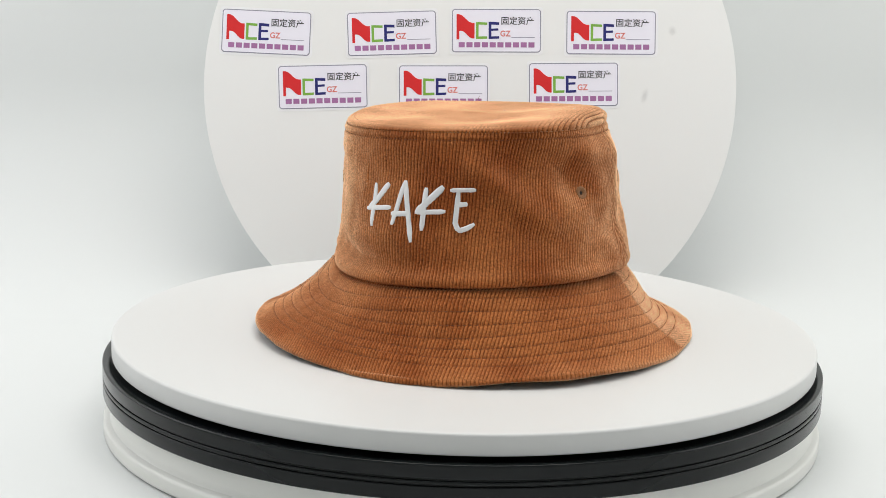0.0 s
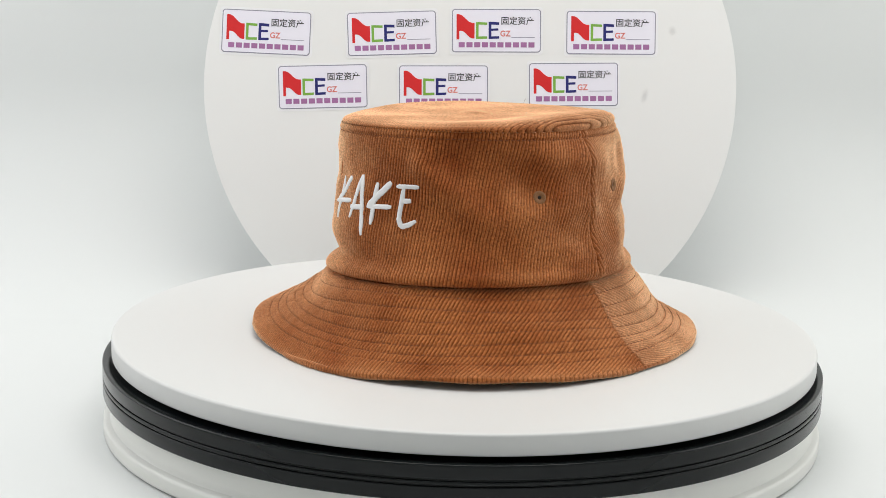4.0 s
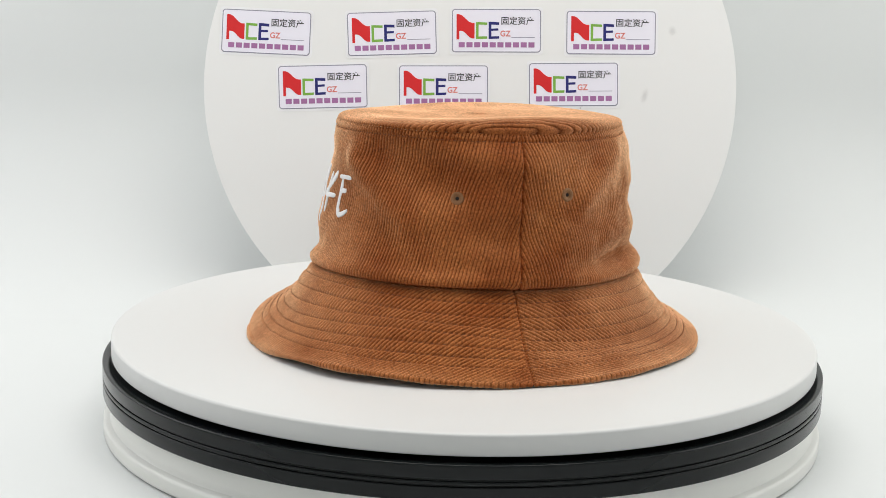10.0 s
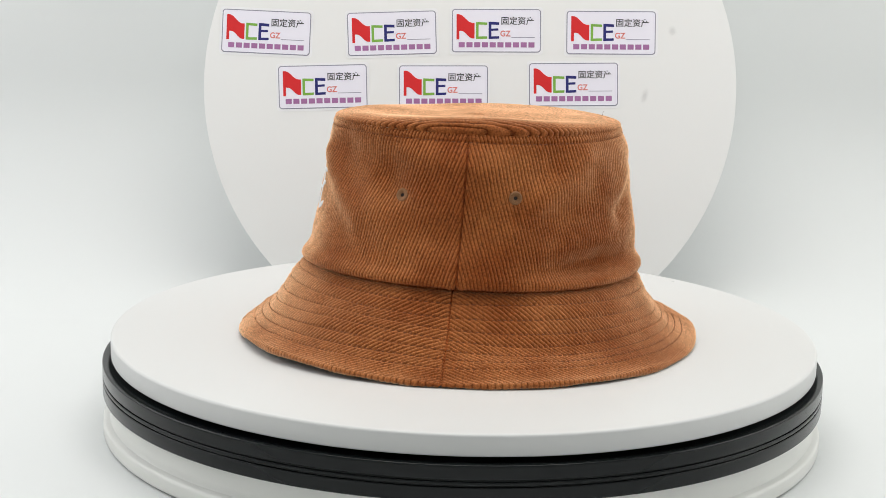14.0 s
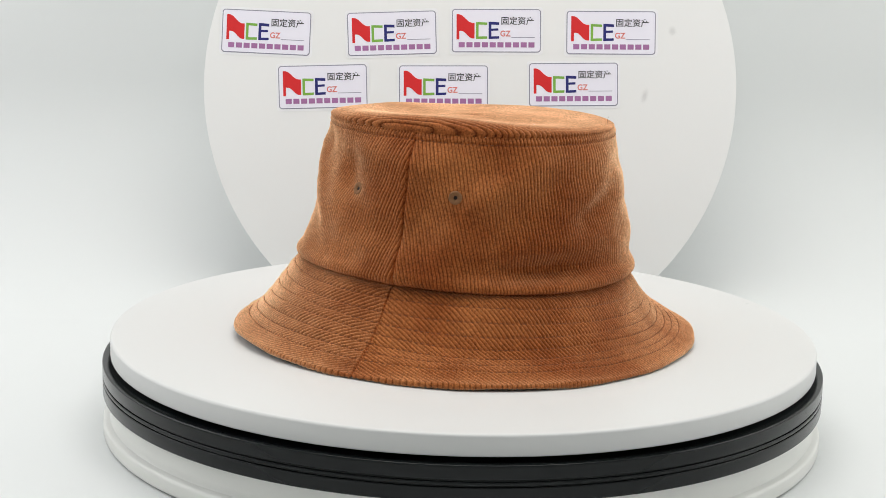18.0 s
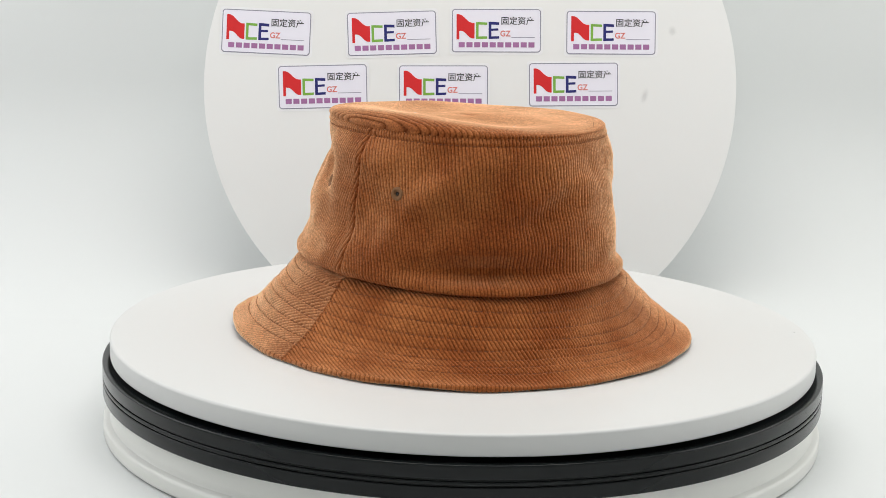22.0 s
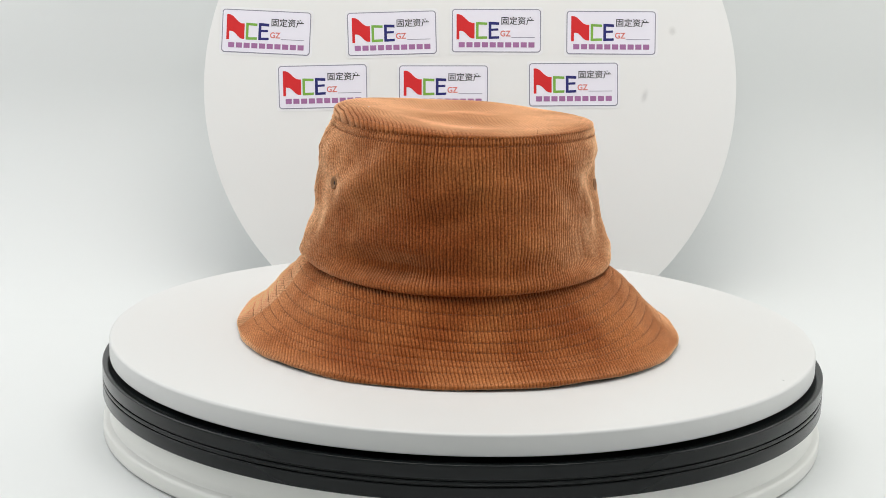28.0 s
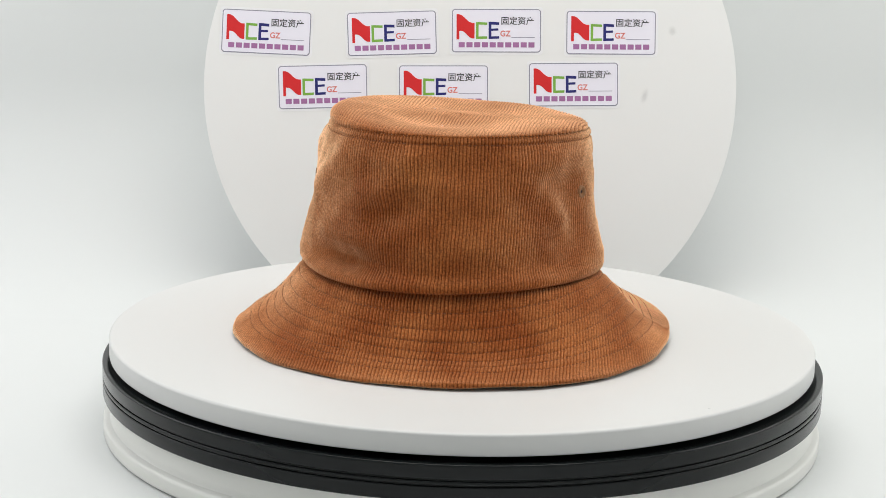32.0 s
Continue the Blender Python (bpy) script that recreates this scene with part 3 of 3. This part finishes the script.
# stitching: short threads lying in the grooves
def stitches(name, curve, pitch=0.0031, gap=0.0010, thick=0.00017):
    pts = curve
    run = np.concatenate([[0], np.cumsum(np.linalg.norm(np.diff(pts, axis=0), axis=1))])
    bm = bmesh.new()
    for s in np.arange(0.0005, run[-1] - pitch, pitch):
        line = np.array([[np.interp(q, run, pts[:, i]) for i in range(3)] for q in np.linspace(s, s + pitch - gap, 4)])
        t = Vector(line[-1] - line[0]).normalized()
        side = t.cross(Vector((0, 0, 1))).normalized()
        up = side.cross(t)
        rings = []
        for k, q in enumerate(line):
            fat = thick * (0.55 if k in (0, 3) else 1.0)
            rings.append([bm.verts.new(Vector(q) + side * (fat * math.cos(b)) + up * (fat * math.sin(b))) for b in (0.79, 2.36, 3.93, 5.5)])
        for x, y in zip(rings, rings[1:]):
            for k in range(4):
                bm.faces.new((x[k], x[(k + 1) % 4], y[(k + 1) % 4], y[k]))
        bm.faces.new(rings[0])
        bm.faces.new(rings[-1][::-1])
    return part(name, bm, THREAD, hat, "", True)


loop_a = np.linspace(0, 2 * math.pi, 900)
for row in ROWS:
    c = brim_base(loop_a, np.full_like(loop_a, row))
    out = np.stack([np.cos(loop_a) * 0.7, np.sin(loop_a) * 0.7, np.full_like(loop_a, 0.7)], -1)
    stitches("brim_stitching", c + out * 0.00062)
c = wall_base(loop_a, np.full_like(loop_a, 1.0))
stitches("crown_stitching", c + np.stack([np.cos(loop_a), np.sin(loop_a), 0 * loop_a], -1) * (0.0005 + puff(c, np.ones(len(c))))[:, None])

stitches("top_stitching", np.concatenate([ROW_TOP, ROW_TOP[:1]]))


def wall_frame(deg, w, lift=0.0):
    """A point on the wall, with the directions along it, up it and out of it."""
    p = lambda x, y: Vector(wall_base(np.array(radians(x)), np.array(y)))
    o = p(deg, w)
    e = (p(deg + 0.2, w) - o).normalized()
    up = (p(deg, w + 0.005) - o).normalized()
    out = e.cross(up).normalized()
    return o + out * (lift + float(puff(np.array(o), np.array(w)))), e, up, out


# sewn eyelets, two beside each side seam
for deg, w in EYELETS:
    o, e, up, out = wall_frame(deg, w, 0.0)
    m = Matrix((e, up, out)).transposed().to_4x4()
    m.translation = o
    bm = bmesh.new()
    prof_e = [(0.0009, -0.0006), (0.0010, 0.0001), (0.0016, 0.0005), (0.0027, 0.0009), (0.0034, 0.0008), (0.0038, -0.0004)]
    nseg = 40
    rings = [[bm.verts.new((r * math.cos(2 * math.pi * k / nseg), r * math.sin(2 * math.pi * k / nseg), z + (0.00018 if k % 2 else 0) * (0.0012 < r < 0.0036))) for k in range(nseg)] for r, z in prof_e]
    for x, y in zip(rings, rings[1:]):
        for k in range(nseg):
            bm.faces.new((x[k], y[k], y[(k + 1) % nseg], x[(k + 1) % nseg]))
    bmesh.ops.recalc_face_normals(bm, faces=bm.faces)
    eye = part("eyelet", bm, EYELET, hat, "small sewn brown eyelet", True)
    eye.matrix_basis = m
    # near-black disc closing the eyelet, its colour standing for the shade inside
    bm = bmesh.new()
    bmesh.ops.create_cone(bm, cap_ends=True, segments=20, radius1=0.0010, radius2=0.0010, depth=0.0004)
    part("hole_disc", bm, HOLE_SHADE, eye)


# the embroidered word: padded satin strokes
def stroke(bm, pts, wide):
    """A raised rounded stroke along points (degrees, share of the wall's height)."""
    path = []
    for (d0, w0), (d1, w1) in zip(pts, pts[1:]):
        steps = max(8, int(math.hypot((d1 - d0) * 0.0015, (w1 - w0) * 0.075) / 0.00026))
        path += [(d0 + (d1 - d0) * k / steps, w0 + (w1 - w0) * k / steps) for k in range(steps)]
    path.append(pts[-1])
    fr_ = [wall_frame(d, w, 0.0008) for d, w in path]
    rings = []
    for k, (o, e, up, out) in enumerate(fr_):
        t = (fr_[min(k + 1, len(fr_) - 1)][0] - fr_[max(k - 1, 0)][0]).normalized()
        s = t.cross(out).normalized()
        q = k / (len(fr_) - 1)
        body = 0.55 + 0.45 * math.sin(min(1, min(q, 1 - q) * 6) * math.pi / 2)
        wd = 1.17 * wide * body * (1 + 0.06 * math.sin(k * 2.1) + 0.10 * noise.noise((k * 0.12, wide * 900, 0)))
        hgt = 0.00055 * body * (1 + (0.16 if k % 2 else -0.14))
        rings.append([bm.verts.new(o + s * (wd * math.cos(b)) + out * (hgt * math.copysign(abs(math.sin(b)) ** 0.6, math.sin(b)))) for b in np.linspace(math.pi * 1.05, -math.pi * 0.05, 9)])
    for x, y in zip(rings, rings[1:]):
        for k in range(8):
            bm.faces.new((x[k], x[k + 1], y[k + 1], y[k]))
    bm.faces.new(rings[0])
    bm.faces.new(rings[-1])


LETTERS = (
    (([(-129.2, 0.684), (-127.8, 0.385)], 0.0012), ([(-121.7, 0.691), (-130.5, 0.506)], 0.0015), ([(-131.7, 0.503), (-119.6, 0.527)], 0.0011)),
    (([(-114.4, 0.718), (-118.2, 0.409)], 0.0012), ([(-114.4, 0.718), (-109.4, 0.299)], 0.0012), ([(-119.1, 0.485), (-110.9, 0.495)], 0.0012)),
    (([(-105.4, 0.676), (-105.9, 0.381)], 0.0012), ([(-98.6, 0.684), (-108.6, 0.502)], 0.0016), ([(-109.0, 0.506), (-97.4, 0.514)], 0.0011)),
    (([(-96.0, 0.659), (-86.3, 0.663)], 0.0010), ([(-92.8, 0.66), (-93.7, 0.436), (-92.9, 0.40), (-91.9, 0.386), (-89.4, 0.401), (-86.8, 0.43)], 0.0012), ([(-92.6, 0.561), (-89.4, 0.564)], 0.0011)),
)
for strokes in LETTERS:
    bm = bmesh.new()
    for pts, wide in strokes:
        stroke(bm, pts, wide)
    bmesh.ops.recalc_face_normals(bm, faces=bm.faces)
    part("embroidered_letter", bm, EMBROID, hat, "raised white satin-stitched letter", True)

# a few white lint specks caught in the cloth of the top
for deg, rad in ((-8, 0.060), (61, 0.044), (-60, 0.030)):
    x, y = rad * math.cos(radians(deg)), rad * math.sin(radians(deg))
    bm = bmesh.new()
    bmesh.ops.create_icosphere(bm, subdivisions=1, radius=0.00045)
    for v in bm.verts:
        v.co += Vector((noise.noise(v.co * 4000), noise.noise(v.co * 3000 + Vector((3, 1, 0))), 0)) * 0.0003
    speck = part("lint", bm, EMBROID, hat, "white lint speck", True)
    near = np.argmin((P[..., 0] - x) ** 2 + (P[..., 1] - y) ** 2)
    speck.location = Vector((P + n * d[..., None]).reshape(-1, 3)[near])

# a loose fibre standing up from the rim
bm = bmesh.new()
k = np.argmin(np.abs(a - radians(86)))
root = Vector(P[30, k])
line = [root + Vector((0.0012 * q * q, 0.0006 * q, 0.0050 * q - 0.0012 * q * q)) for q in np.linspace(-0.15, 1, 8)]
rings = [[bm.verts.new(o + Vector((0.00009 * math.cos(b), 0.00009 * math.sin(b), 0))) for b in (0, 1.57, 3.14, 4.71)] for o in line]
for x, y in zip(rings, rings[1:]):
    for k in range(4):
        bm.faces.new((x[k], x[(k + 1) % 4], y[(k + 1) % 4], y[k]))
part("loose_fibre", bm, THREAD, hat, "short loose brown fibre", True)

motions()
